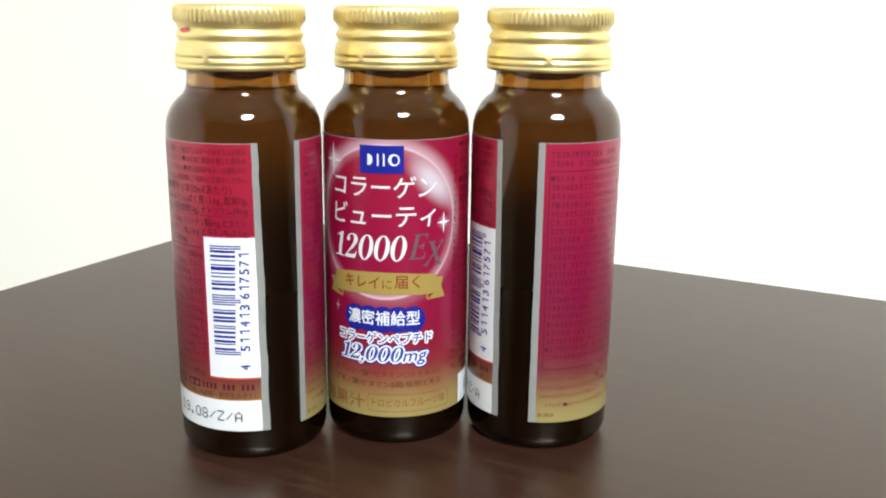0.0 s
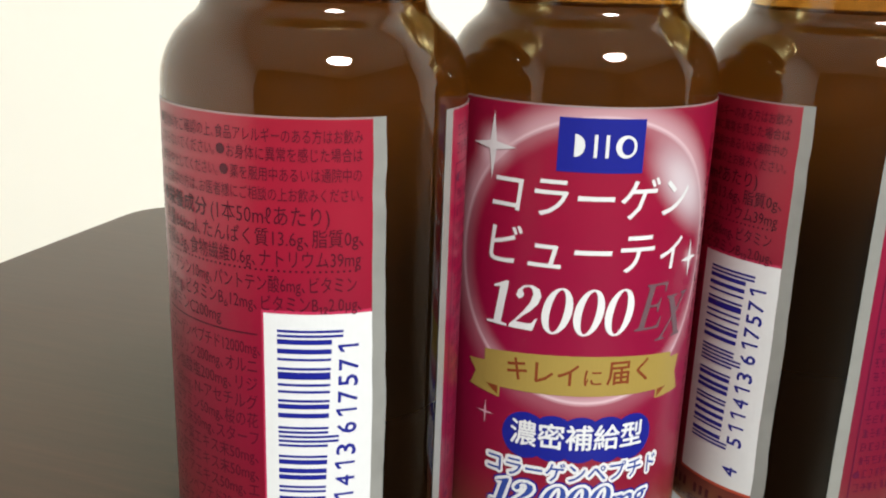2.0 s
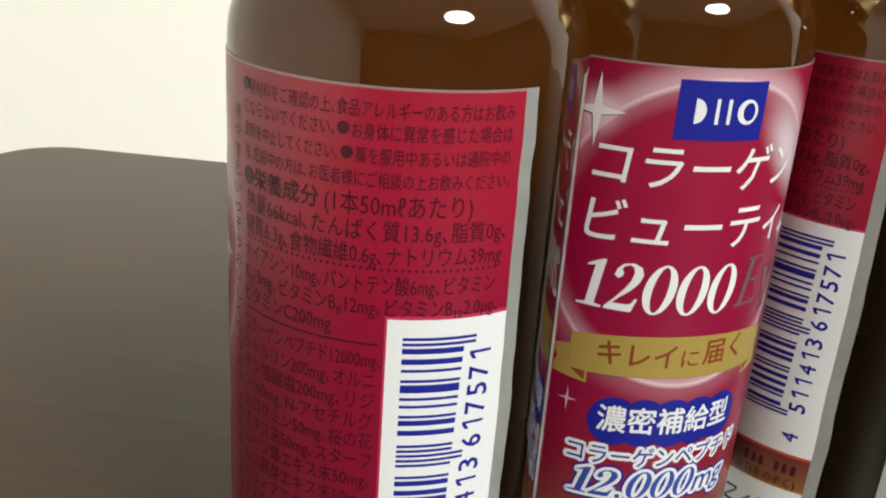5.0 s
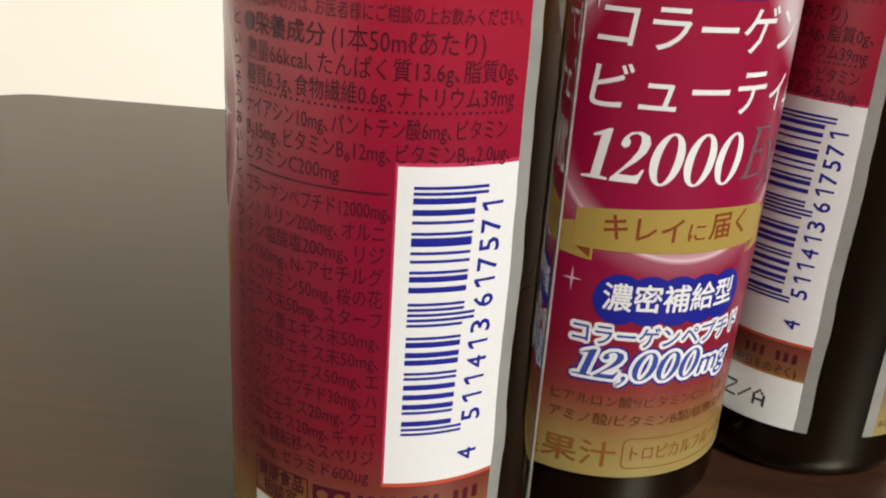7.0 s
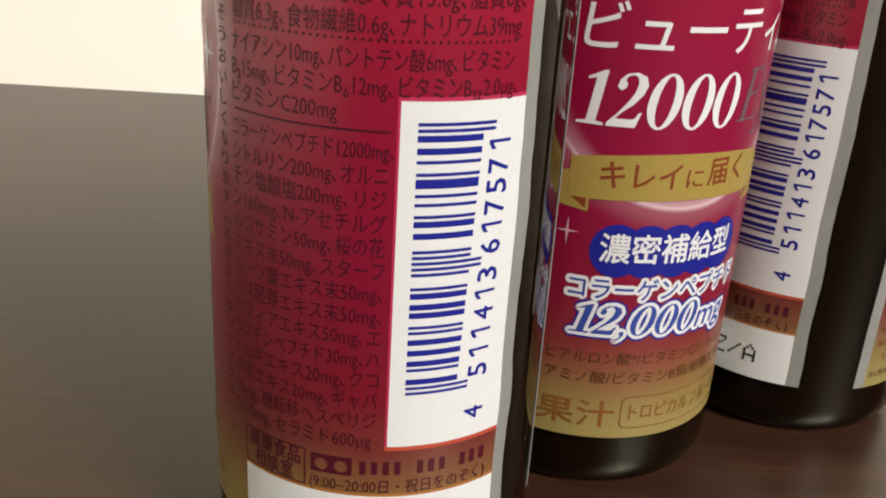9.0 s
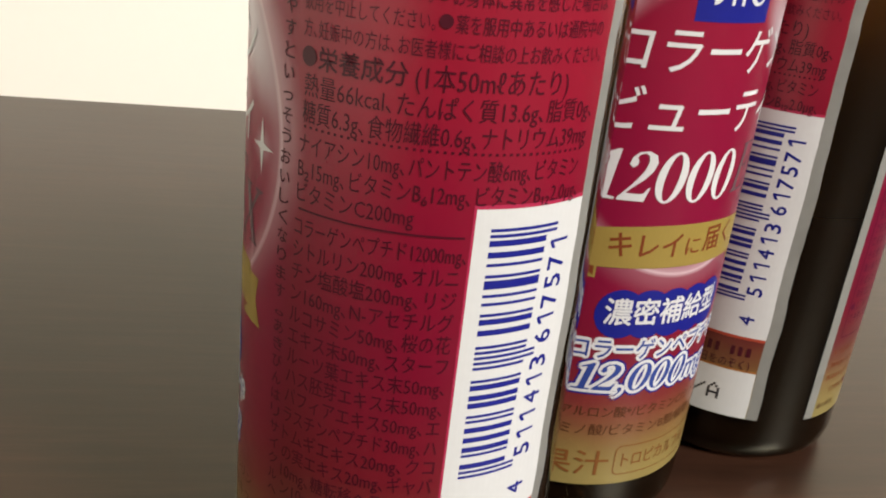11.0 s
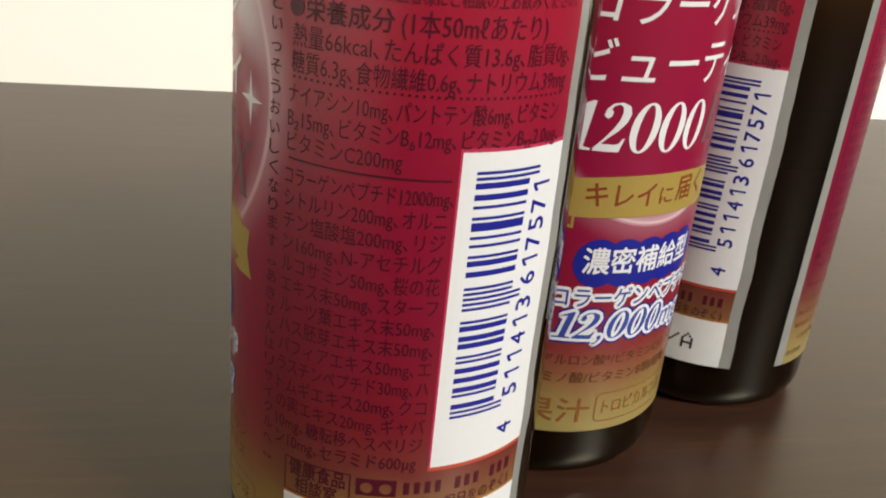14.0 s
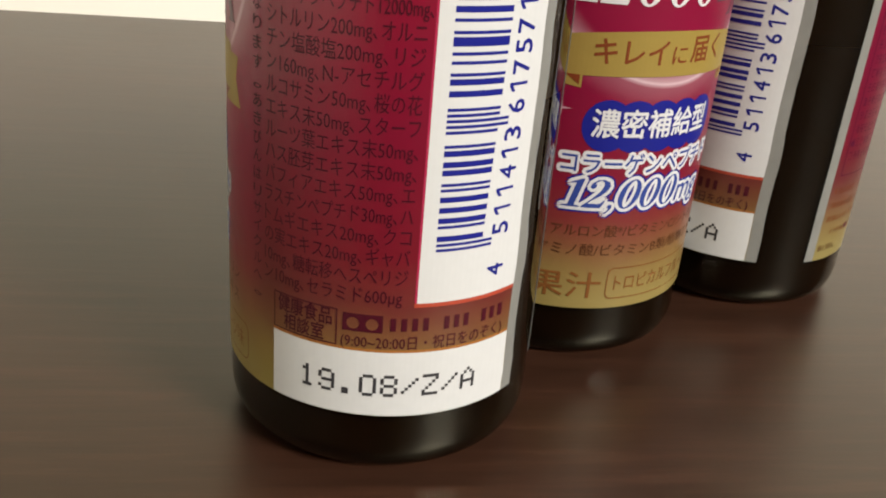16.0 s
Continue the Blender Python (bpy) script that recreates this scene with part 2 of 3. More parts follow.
def film():
    m = mat("printed_red_film", (0.3, 0.01, 0.03), 0.3)
    uv = m.node_tree.nodes.new("ShaderNodeUVMap")
    uv.uv_map = "film"
    sep = m.node_tree.nodes.new("ShaderNodeSeparateXYZ")
    link(m, uv.outputs[0], sep.inputs[0])
    a, z = sep.outputs[0], sep.outputs[1]
    t = math_node(m, "DIVIDE", math_node(m, "SUBTRACT", z, Z0), Z1 - Z0)
    cloud = noise_node(m, coords(m), 120.0, 3)
    t2 = math_node(m, "ADD", t, math_node(m, "MULTIPLY", math_node(m, "SUBTRACT", cloud, 0.5), 0.04))
    side = ramp_node(m, t2, [(0.02, (0.235, 0.18, 0.048)), (0.075, (0.205, 0.137, 0.038)), (0.13, (0.150, 0.066, 0.026)), (0.19, (0.120, 0.022, 0.018)), (0.27, (0.140, 0.0055, 0.0140)),
                             (0.45, (0.155, 0.0022, 0.0185)), (0.66, (0.185, 0.0022, 0.020)), (0.84, (0.235, 0.0050, 0.022)), (1.0, (0.240, 0.0070, 0.023))])
    face = ramp_node(m, t2, [(0.02, (0.235, 0.18, 0.060)), (0.075, (0.205, 0.137, 0.045)), (0.13, (0.170, 0.066, 0.030)), (0.19, (0.160, 0.022, 0.022)), (0.27, (0.165, 0.005, 0.022)),
                             (0.45, (0.185, 0.0020, 0.030)), (0.70, (0.205, 0.0020, 0.029)), (0.86, (0.220, 0.0035, 0.027)), (1.0, (0.195, 0.0035, 0.026))])
    side = mix_node(m, smooth_step(m, a, -185.0, -198.0), side, mix_node(m, 1.0, side, (0.95, 1.0, 1.35), "MULTIPLY"))
    col = mix_node(m, smooth_step(m, math_node(m, "ABSOLUTE", math_node(m, "SUBTRACT", a, BUBBLE[0])), 68.0, 54.0), side, face)
    # the bubble
    dx = math_node(m, "MULTIPLY", math_node(m, "SUBTRACT", a, BUBBLE[0]), ARC)
    dz = math_node(m, "SUBTRACT", z, BUBBLE[1])
    d = math_node(m, "DIVIDE", math_node(m, "SQRT", math_node(m, "ADD", math_node(m, "MULTIPLY", dx, dx), math_node(m, "MULTIPLY", dz, dz))), BUBBLE[2])
    inside = math_node(m, "LESS_THAN", d, 1.0)
    low = smooth_step(m, dz, -6.0, -20.0)
    rim = math_node(m, "MULTIPLY", math_node(m, "MULTIPLY", smooth_step(m, d, 0.86, 1.0), inside), math_node(m, "ADD", math_node(m, "MULTIPLY", low, 0.45), 0.25))
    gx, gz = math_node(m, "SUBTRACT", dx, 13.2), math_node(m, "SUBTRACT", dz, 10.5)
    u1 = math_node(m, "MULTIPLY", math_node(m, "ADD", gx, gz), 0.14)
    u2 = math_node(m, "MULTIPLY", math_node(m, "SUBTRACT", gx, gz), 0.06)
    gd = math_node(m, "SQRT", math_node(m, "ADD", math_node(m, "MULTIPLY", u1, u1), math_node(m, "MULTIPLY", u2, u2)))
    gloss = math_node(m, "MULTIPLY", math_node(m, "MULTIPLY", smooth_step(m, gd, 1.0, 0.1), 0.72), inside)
    outside = math_node(m, "SUBTRACT", 1.0, inside)
    up = smooth_step(m, dz, -16.0, 12.0)
    halo = math_node(m, "MULTIPLY", math_node(m, "MULTIPLY", smooth_step(m, d, 1.20, 1.0), outside), math_node(m, "ADD", math_node(m, "MULTIPLY", up, 0.50), 0.18))
    for sa, sz, sr, amount in ((-163.0, 77.3, 4.6, 1.0), (-70.4, 61.7, 2.6, 0.7)):
        sx, sy = math_node(m, "MULTIPLY", math_node(m, "SUBTRACT", a, sa), ARC), math_node(m, "SUBTRACT", z, sz)
        sd = math_node(m, "SQRT", math_node(m, "ADD", math_node(m, "MULTIPLY", sx, sx), math_node(m, "MULTIPLY", sy, sy)))
        halo = math_node(m, "ADD", halo, math_node(m, "MULTIPLY", math_node(m, "POWER", smooth_step(m, sd, sr, 0.0), 1.6), amount))
    edge = math_node(m, "MULTIPLY", smooth_step(m, math_node(m, "ABSOLUTE", math_node(m, "SUBTRACT", d, 1.0)), 0.025, 0.004), 0.45)
    col = mix_node(m, math_node(m, "ADD", rim, math_node(m, "ADD", halo, edge), True), col, (0.50, 0.35, 0.385))
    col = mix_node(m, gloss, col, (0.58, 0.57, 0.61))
    # bare silver strips at both ends
    silver = math_node(m, "ADD", math_node(m, "GREATER_THAN", a, 37.2), math_node(m, "LESS_THAN", a, -285.2), True)
    silver = math_node(m, "ADD", silver, math_node(m, "MULTIPLY", math_node(m, "GREATER_THAN", z, 83.24), 0.6), True)
    grey = mix_node(m, noise_node(m, coords(m), 250.0, 3), (0.21, 0.215, 0.20), (0.30, 0.305, 0.29))
    col = mix_node(m, silver, col, grey)
    b = bsdf(m)
    link(m, col, b.inputs["Base Color"])
    link(m, math_node(m, "MULTIPLY", silver, 0.25), b.inputs["Metallic"])
    link(m, math_node(m, "ADD", math_node(m, "MULTIPLY", noise_node(m, coords(m), 500.0, 2), 0.12), 0.25), b.inputs["Roughness"])
    b.inputs["Specular IOR Level"].default_value = 0.6
    bump_to(m, noise_node(m, coords(m), 90.0, 3), 0.12, 0.0006)
    return m


def ink(name, colour, rough=0.4):
    m = mat(name, colour, rough)
    b = bsdf(m)
    b.inputs["Specular IOR Level"].default_value = 0.4
    n = noise_node(m, coords(m), 900.0, 2)
    link(m, mix_node(m, n, tuple(c * 0.97 for c in colour), tuple(min(1, c * 1.03) for c in colour)), b.inputs["Base Color"])
    return m


FILM = film()
WHITE = ink("white_print", (0.56, 0.575, 0.58))
BLUE = ink("blue_print", (0.006, 0.010, 0.19))
INK = ink("dark_print", (0.054, 0.003, 0.011))
FAINT = ink("faint_dark_print", (0.075, 0.004, 0.014))
PURPLE = ink("purple_print", (0.078, 0.004, 0.026))
BLACK = ink("black_print", (0.035, 0.035, 0.04))
GOLDINK = ink("gold_print", (0.265, 0.19, 0.045))
RUST = ink("rust_print", (0.1615, 0.0364, 0.0098))
BROWN = ink("brown_print", (0.0780, 0.0270, 0.0096))
TAN = ink("tan_print", (0.170, 0.062, 0.016))
GREY = ink("grey_print", (0.105, 0.06, 0.072))
PINK = ink("pink_print", (0.36, 0.02, 0.065))
ORANGERED = ink("orange_red_print", (0.36, 0.055, 0.03))
ORANGE = ink("orange_print", (0.30, 0.12, 0.03))


def film_place(a, z, layer=0.0):
    """A point of the film: its free end leans and lifts a little."""
    end = max(0.0, (a - 30) / (A1 - 30))
    w = noise.noise((z * 0.16, 1.7, 0.3)) + 0.5 * noise.noise((z * 0.45, 4.0, 0.3))
    start = max(0.0, (-284 - a) / 6)
    low = (Z1 - z) / (Z1 - Z0)
    aa = radians(a + end * (1.8 * low + 0.8 * w) + start * (0.25 * w - 0.8 * low))
    r = R + 0.00022 * end ** 2 * max(0.0, w + 0.25) + layer * 0.00003
    return (r * math.cos(aa), r * math.sin(aa), z * MM)


def bend(me, layer=1.0, step=None):
    """Lays a flat mesh, x in millimetres of arc and y in millimetres of height, round the bottle."""
    bm = bmesh.new()
    bm.from_mesh(me)
    bpy.data.meshes.remove(me)
    if step:
        xs = [v.co.x for v in bm.verts]
        k = math.floor(min(xs) / step) + 1
        while k * step < max(xs):
            bmesh.ops.bisect_plane(bm, geom=bm.verts[:] + bm.edges[:] + bm.faces[:], plane_co=(k * step, 0, 0), plane_no=(1, 0, 0))
            k += 1
        ys = [v.co.y for v in bm.verts]
        if max(xs) > 30 * ARC and max(ys) - min(ys) > 4:
            for k in range(int(min(ys) / 2) + 1, int(max(ys) / 2) + 1):
                bmesh.ops.bisect_plane(bm, geom=bm.verts[:] + bm.edges[:] + bm.faces[:], plane_co=(0, 2 * k, 0), plane_no=(0, 1, 0))
    for v in bm.verts:
        v.co = film_place(v.co.x / ARC, v.co.y, layer + v.co.z)
    return bm


def flat_mesh(curve):
    ob = bpy.data.objects.new("flat", curve)
    scene.collection.objects.link(ob)
    dg = bpy.context.evaluated_depsgraph_get()
    me = bpy.data.meshes.new_from_object(ob.evaluated_get(dg))
    bpy.data.objects.remove(ob)
    return me


def shape_mesh(loops):
    """A flat filled shape from closed loops of (x, y); loops inside others are holes."""
    c = bpy.data.curves.new("flat", "CURVE")
    c.dimensions, c.fill_mode = "2D", "BOTH"
    for loop in loops:
        s = c.splines.new("POLY")
        s.points.add(len(loop) - 1)
        for p, (x, y) in zip(s.points, loop):
            p.co = (x, y, 0, 1)
        s.use_cyclic_u = True
    return flat_mesh(c)


def join(meshes):
    bm = bmesh.new()
    for me in meshes:
        bm.from_mesh(me)
        bpy.data.meshes.remove(me)
    out = bpy.data.meshes.new("flat")
    bm.to_mesh(out)
    bm.free()
    return out


def shape(name, loops, material, parent, layer=1.0, label="", step=0.7):
    return part(name, bend(shape_mesh(loops), layer, step), material, parent, label)


def rect(a0, a1, z0, z1):
    return [(a0 * ARC, z0), (a1 * ARC, z0), (a1 * ARC, z1), (a0 * ARC, z1)]


def oval(x, y, rx, ry, n=40, a0=0.0, a1=360.0):
    k = n if a1 - a0 >= 360 else n + 1
    return [(x + rx * math.cos(radians(a0 + (a1 - a0) * i / n)), y + ry * math.sin(radians(a0 + (a1 - a0) * i / n))) for i in range(k)]


def round_rect(x0, x1, y0, y1, r, n=5):
    out = []
    for cx, cy, s in ((x1 - r, y1 - r, 0), (x0 + r, y1 - r, 90), (x0 + r, y0 + r, 180), (x1 - r, y0 + r, 270)):
        out += oval(cx, cy, r, r, n, s, s + 90)
    return out


def text_mesh(body, bold=0.0, heavy=0.0):
    """A line of writing as a flat mesh, one unit to the em. heavy: doubled strokes, this far apart."""
    def once():
        c = bpy.data.curves.new("writing", "FONT")
        c.body, c.size, c.offset, c.resolution_u = body, 1.0, bold, 2
        return flat_mesh(c)
    if not heavy:
        return once()
    copies = []
    for k, (dx, dy) in enumerate(((-1, 0), (1, 0), (0, 1), (0, -1), (0.7, 0.7), (-0.7, 0.7), (0.7, -0.7), (-0.7, -0.7))[:8 if heavy > 0.04 else 4]):
        me = once()
        for v in me.vertices:
            v.co.x += dx * heavy
            v.co.y += dy * heavy
            v.co.z = k * 0.05
        copies.append(me)
    return join(copies)


def place(me, x0, x1, z, em, shear=0.0):
    """Stretches writing to x0..x1 (millimetres of arc), em high about the height z."""
    xs = [v.co.x for v in me.vertices]
    lo, hi = min(xs), max(xs)
    mid = 0.36
    for v in me.vertices:
        y = (v.co.y - mid) * em
        v.co = (x0 + (v.co.x - lo) / (hi - lo) * (x1 - x0) + shear * y, z + y, v.co.z)
    return me


def text(name, body, a0, a1, z, em, material, parent, layer=2.0, bold=0.0, shear=0.0, step=None, label="", heavy=0.0):
    me = place(text_mesh(body, bold, heavy), a0 * ARC, a1 * ARC, z, em, shear)
    return part(name, bend(me, layer, step), material, parent, label)


DIGITS = {
    "1": (0.56, [[(0.05, 0), (0.55, 0), (0.55, 0.045), (0.40, 0.07), (0.40, 1), (0.33, 1), (0.07, 0.86), (0.07, 0.815), (0.22, 0.85), (0.22, 0.07), (0.05, 0.045)]]),
    "2": (0.66, [[(0.15, 0.66), (0.22, 0.72), (0.22, 0.80), (0.17, 0.85), (0.20, 0.92), (0.30, 0.955), (0.38, 0.91), (0.42, 0.80), (0.40, 0.63), (0.32, 0.46), (0.18, 0.24),
                  (0.04, 0.06), (0.04, 0), (0.57, 0), (0.62, 0.28), (0.575, 0.28), (0.52, 0.17), (0.45, 0.15), (0.17, 0.15), (0.27, 0.27), (0.44, 0.43), (0.56, 0.60),
                  (0.60, 0.78), (0.53, 0.93), (0.36, 1.0), (0.18, 0.97), (0.08, 0.86), (0.06, 0.72)]]),
    "0": (0.66, [oval(0.33, 0.5, 0.31, 0.515, 28), oval(0.33, 0.5, 0.145, 0.47, 28)]),
    ",": (0.26, [[(0.08, 0.10), (0.13, 0.14), (0.20, 0.11), (0.22, 0.02), (0.16, -0.12), (0.06, -0.20), (0.05, -0.17), (0.12, -0.09), (0.14, -0.01), (0.09, 0.03)]]),
}


def serif_number(body):
    """Upright roman figures with thick and thin strokes, as a flat mesh with figures one unit high."""
    x, meshes = 0.0, []
    for ch in body:
        w, loops = DIGITS[ch]
        use = [[(x + px, py) for px, py in loop] for loop in loops]
        meshes.append(shape_mesh(use))
        x += w
    return join(meshes)


def put_number(me, a0, a1, z0, z1, shear):
    xs = [v.co.x for v in me.vertices]
    lo, hi = min(xs), max(xs)
    for v in me.vertices:
        y = v.co.y
        v.co = (a0 * ARC + (v.co.x - lo) / (hi - lo) * (a1 - a0) * ARC + shear * (y - 0.5) * (z1 - z0), z0 + y * (z1 - z0), 0)
    return me


def star(a, z, r, pinch=0.13):
    x = a * ARC
    out = []
    for i in range(8):
        q = r * (1.0 if i % 4 == 0 else 0.78) if i % 2 == 0 else r * pinch
        t = radians(90 + 45 * i)
        out.append((x + q * math.cos(t), z + q * math.sin(t)))
    return out


def label_film(parent):
    bm = bmesh.new()
    uv = bm.loops.layers.uv.new("film")
    cols = [A0 + 1.5 * i for i in range(int((36 - A0) / 1.5) + 1)] + [37.2 + (A1 - 37.2) * i / 8 for i in range(9)]
    rows = [Z0 + (Z1 - Z0) * i / 40 for i in range(41)]

    front = [[bm.verts.new(film_place(a, z, 0)) for z in rows] for a in cols]
    back = [[bm.verts.new(film_place(a, z, -1.7)) for z in rows] for a in cols]

    def face(vs, keys):
        f = bm.faces.new(vs)
        f.smooth = True
        for lo, k in zip(f.loops, keys):
            lo[uv].uv = k
    for i in range(len(cols) - 1):
        for j in range(len(rows) - 1):
            k = [(cols[i], rows[j]), (cols[i + 1], rows[j]), (cols[i + 1], rows[j + 1]), (cols[i], rows[j + 1])]
            face((front[i][j], front[i + 1][j], front[i + 1][j + 1], front[i][j + 1]), k)
            face((back[i][j + 1], back[i + 1][j + 1], back[i + 1][j], back[i][j]), k[::-1])
        for j in (0, len(rows) - 1):
            k = [(40, 40)] * 4
            q = (front[i][j], back[i][j], back[i + 1][j], front[i + 1][j])
            face(q if j == 0 else q[::-1], k)
    for i in (0, len(cols) - 1):
        for j in range(len(rows) - 1):
            q = (front[i][j], front[i][j + 1], back[i][j + 1], back[i][j])
            face(q if i == 0 else q[::-1], [(40, 40)] * 4)
    rim = set()
    for i in range(len(cols)):
        rim |= {front[i][0], front[i][-1], back[i][0], back[i][-1]}
    for j in range(len(rows)):
        rim |= {front[0][j], front[-1][j], back[0][j], back[-1][j]}
    for e in bm.edges:
        if e.verts[0] in rim and e.verts[1] in rim:
            e.smooth = False
    return part("label", bm, FILM, parent, "glossy red and gold printed film label")


# two slender roman letters, in a box one unit wide and high
ROMAN_E = [[(0, 0), (0.98, 0), (1.0, 0.24), (0.95, 0.24), (0.88, 0.08), (0.74, 0.05), (0.36, 0.05), (0.36, 0.49), (0.62, 0.49), (0.70, 0.45), (0.73, 0.36), (0.78, 0.36), (0.78, 0.67),
            (0.73, 0.67), (0.70, 0.58), (0.62, 0.54), (0.36, 0.54), (0.36, 0.95), (0.70, 0.95), (0.82, 0.91), (0.88, 0.78), (0.93, 0.78), (0.91, 1), (0, 1), (0, 0.97), (0.14, 0.93), (0.14, 0.07), (0, 0.03)]]
ROMAN_X = [[(0, 0), (0.34, 0), (0.34, 0.03), (0.22, 0.06), (0.46, 0.42), (0.70, 0.06), (0.60, 0.03), (0.60, 0), (1, 0), (1, 0.03), (0.90, 0.07), (0.59, 0.56), (0.82, 0.92), (0.94, 0.97), (0.94, 1),
            (0.62, 1), (0.62, 0.97), (0.73, 0.93), (0.54, 0.65), (0.34, 0.93), (0.44, 0.97), (0.44, 1), (0.04, 1), (0.04, 0.97), (0.13, 0.93), (0.42, 0.49), (0.12, 0.06), (0, 0.03)]]


def front_panel(f):
    """The panel with the title, the bubble, the ribbon and the claims."""
    shape("logo_panel", [rect(-136.3, -103.0, 74.9, 82.0)], BLUE, f, 1, "blue maker's panel")
    x = -119.6 * ARC
    shape("logo", [oval(x - 3.6, 78.4, 1.35, 1.5, 16, -90, 90)], WHITE, f, 2, "white plain shapes")
    shape("logo", [rect(-122.8, -121.5, 76.9, 79.9)], WHITE, f, 2)
    shape("logo", [rect(-118.4, -117.1, 76.9, 79.9)], WHITE, f, 2)
    shape("logo", [oval(x + 3.2, 78.4, 1.45, 1.5), oval(x + 3.4, 78.4, 0.85, 1.1)], WHITE, f, 2)
    text("title", "コラーゲン", -161.5, -77.5, 71.3, 6.2, WHITE, f, 2, 0.006, 0.10, 0.7)
    text("title", "ビューティ", -162.0, -78.0, 63.9, 6.4, WHITE, f, 2, 0.006, 0.10, 0.7)
    part("title", bend(put_number(serif_number("12000"), -160.5, -101.0, 52.3, 58.9, 0.16), 2, 0.7), WHITE, f)
    for loops, a0, a1, z0, z1 in ((ROMAN_E, -97.5, -85.0, 52.6, 59.2), (ROMAN_X, -86.5, -70.0, 50.6, 57.0)):
        put = [[(a0 * ARC + x * (a1 - a0) * ARC + 0.24 * (y - 0.5) * (z1 - z0), z0 + y * (z1 - z0)) for x, y in loop] for loop in loops]
        shape("title", put, GREY, f, 2, "silver grey letter")
    shape("sparkle", [star(-163.0, 77.3, 4.6, 0.17)], WHITE, f, 2)
    shape("sparkle", [star(-70.4, 61.7, 3.0, 0.17)], WHITE, f, 2)
    shape("sparkle", [star(-160.5, 38.4, 1.9)], PINKW, f, 2)
    # ribbon
    shape("ribbon", [[(-170.5 * ARC, 45.9), (-166.5 * ARC, 44.2), (-169.5 * ARC, 42.0), (-154 * ARC, 41.3), (-154 * ARC, 46.8)]], GOLDINK, f, 1)
    shape("ribbon", [[(-70.0 * ARC, 47.2), (-72.0 * ARC, 44.6), (-68.5 * ARC, 41.6), (-85 * ARC, 41.5), (-85 * ARC, 47.4)]], GOLDINK, f, 1)
    for s, a in ((1, -155.0), (-1, -84.0)):
        shape("ribbon_fold", [[(a * ARC, 43.0), ((a - 5.5 * s) * ARC, 43.0), (a * ARC, 41.7)]], RUST, f, 2)
    top = [(a * ARC, 49.2 - 0.0006 * (a + 119.5) ** 2) for a in range(-162, -76, 5)]
    low = [(a * ARC, 43.2 - 0.0002 * (a + 119.5) ** 2) for a in range(-77, -163, -5)]
    shape("ribbon", [top + low], GOLDINK, f, 1.5, "gold ribbon")
    text("ribbon_writing", "キレイ", -151.0, -121.5, 46.3, 3.8, RUST, f, 2.5, 0.0, 0.0, 0.7, heavy=0.014)
    text("ribbon_writing", "に", -119.3, -112.0, 46.0, 2.9, RUST, f, 2.5, 0.008, 0.0, 0.7)
    text("ribbon_writing", "届く", -110.0, -90.5, 46.6, 3.9, RUST, f, 2.5, 0.0, 0.0, 0.7, heavy=0.014)
    # scalloped blue badge
    for i in range(5):
        shape("badge", [oval(-118.8 * ARC + (i - 2) * 3.93, 36.4, 3.45, 3.6, 28)], BLUE, f, 1 + 0.1 * i, "blue scalloped badge" if i == 0 else "")
    text("badge_writing", "濃密補給型", -148.0, -90.3, 36.7, 4.2, WHITE, f, 2.2, 0.0, 0.0, 0.7, heavy=0.018)
    # claim in blue with a white outline
    text("claim_outline", "コラーゲンペプチド", -159.2, -78.8, 31.1, 3.3, WHITE, f, 1.2, 0.02, 0.0, 0.7, heavy=0.13)
    text("claim", "コラーゲンペプチド", -157.6, -80.4, 31.1, 3.3, BLUEINK, f, 2.2, 0.010, 0.0, 0.7)
    for material, reach, layer in ((BLUE, 0.17, 1.0), (WHITE, 0.105, 1.6)):
        for k in range(10):
            t = 2 * math.pi * k / 10
            me = put_number(serif_number("12,000"), -154.0, -103.5, 24.7, 28.9, 0.28)
            me2 = place(text_mesh("mg", 0.008), -102.5 * ARC, -84.5 * ARC, 26.6, 5.0, 0.25)
            for v in [*me.vertices, *me2.vertices]:
                v.co.x += reach * 4.6 * math.cos(t)
                v.co.y += reach * 4.6 * math.sin(t)
                v.co.z = 0.05 * k
            part("claim_outline", bend(join([me, me2]), layer, 0.7), material, f)
    part("claim", bend(put_number(serif_number("12,000"), -154.0, -103.5, 24.7, 28.9, 0.28), 2.4, 0.7), BLUEINK, f)
    text("claim", "mg", -102.5, -84.5, 26.6, 5.0, BLUEINK, f, 2.5, 0.008, 0.25, 0.7)
    text("small_print", "ヒアルロン酸*/ビタミンC/シトルリン", -163.0, -70.5, 21.2, 1.95, BROWN, f, 2)
    text("small_print", "アミノ酸/ビタミンB類/植物エキス", -163.0, -71.5, 18.3, 2.0, BROWN, f, 2)
    text("juice_note", "無果汁", -180.0, -134.0, 12.7, 4.4, TAN, f, 2, 0.0, 0.0, 0.7, heavy=0.006)
    x0, x1 = -131.6 * ARC, -63.8 * ARC
    shape("flavour_frame", [round_rect(x0, x1, 10.5, 15.5, 1.0), round_rect(x0 + 0.16, x1 - 0.16, 10.66, 15.34, 0.9)], TAN, f, 2)
    text("flavour_note", "トロピカルフルーツ味", -128.0, -67.5, 13.0, 2.7, TAN, f, 2, 0.004)


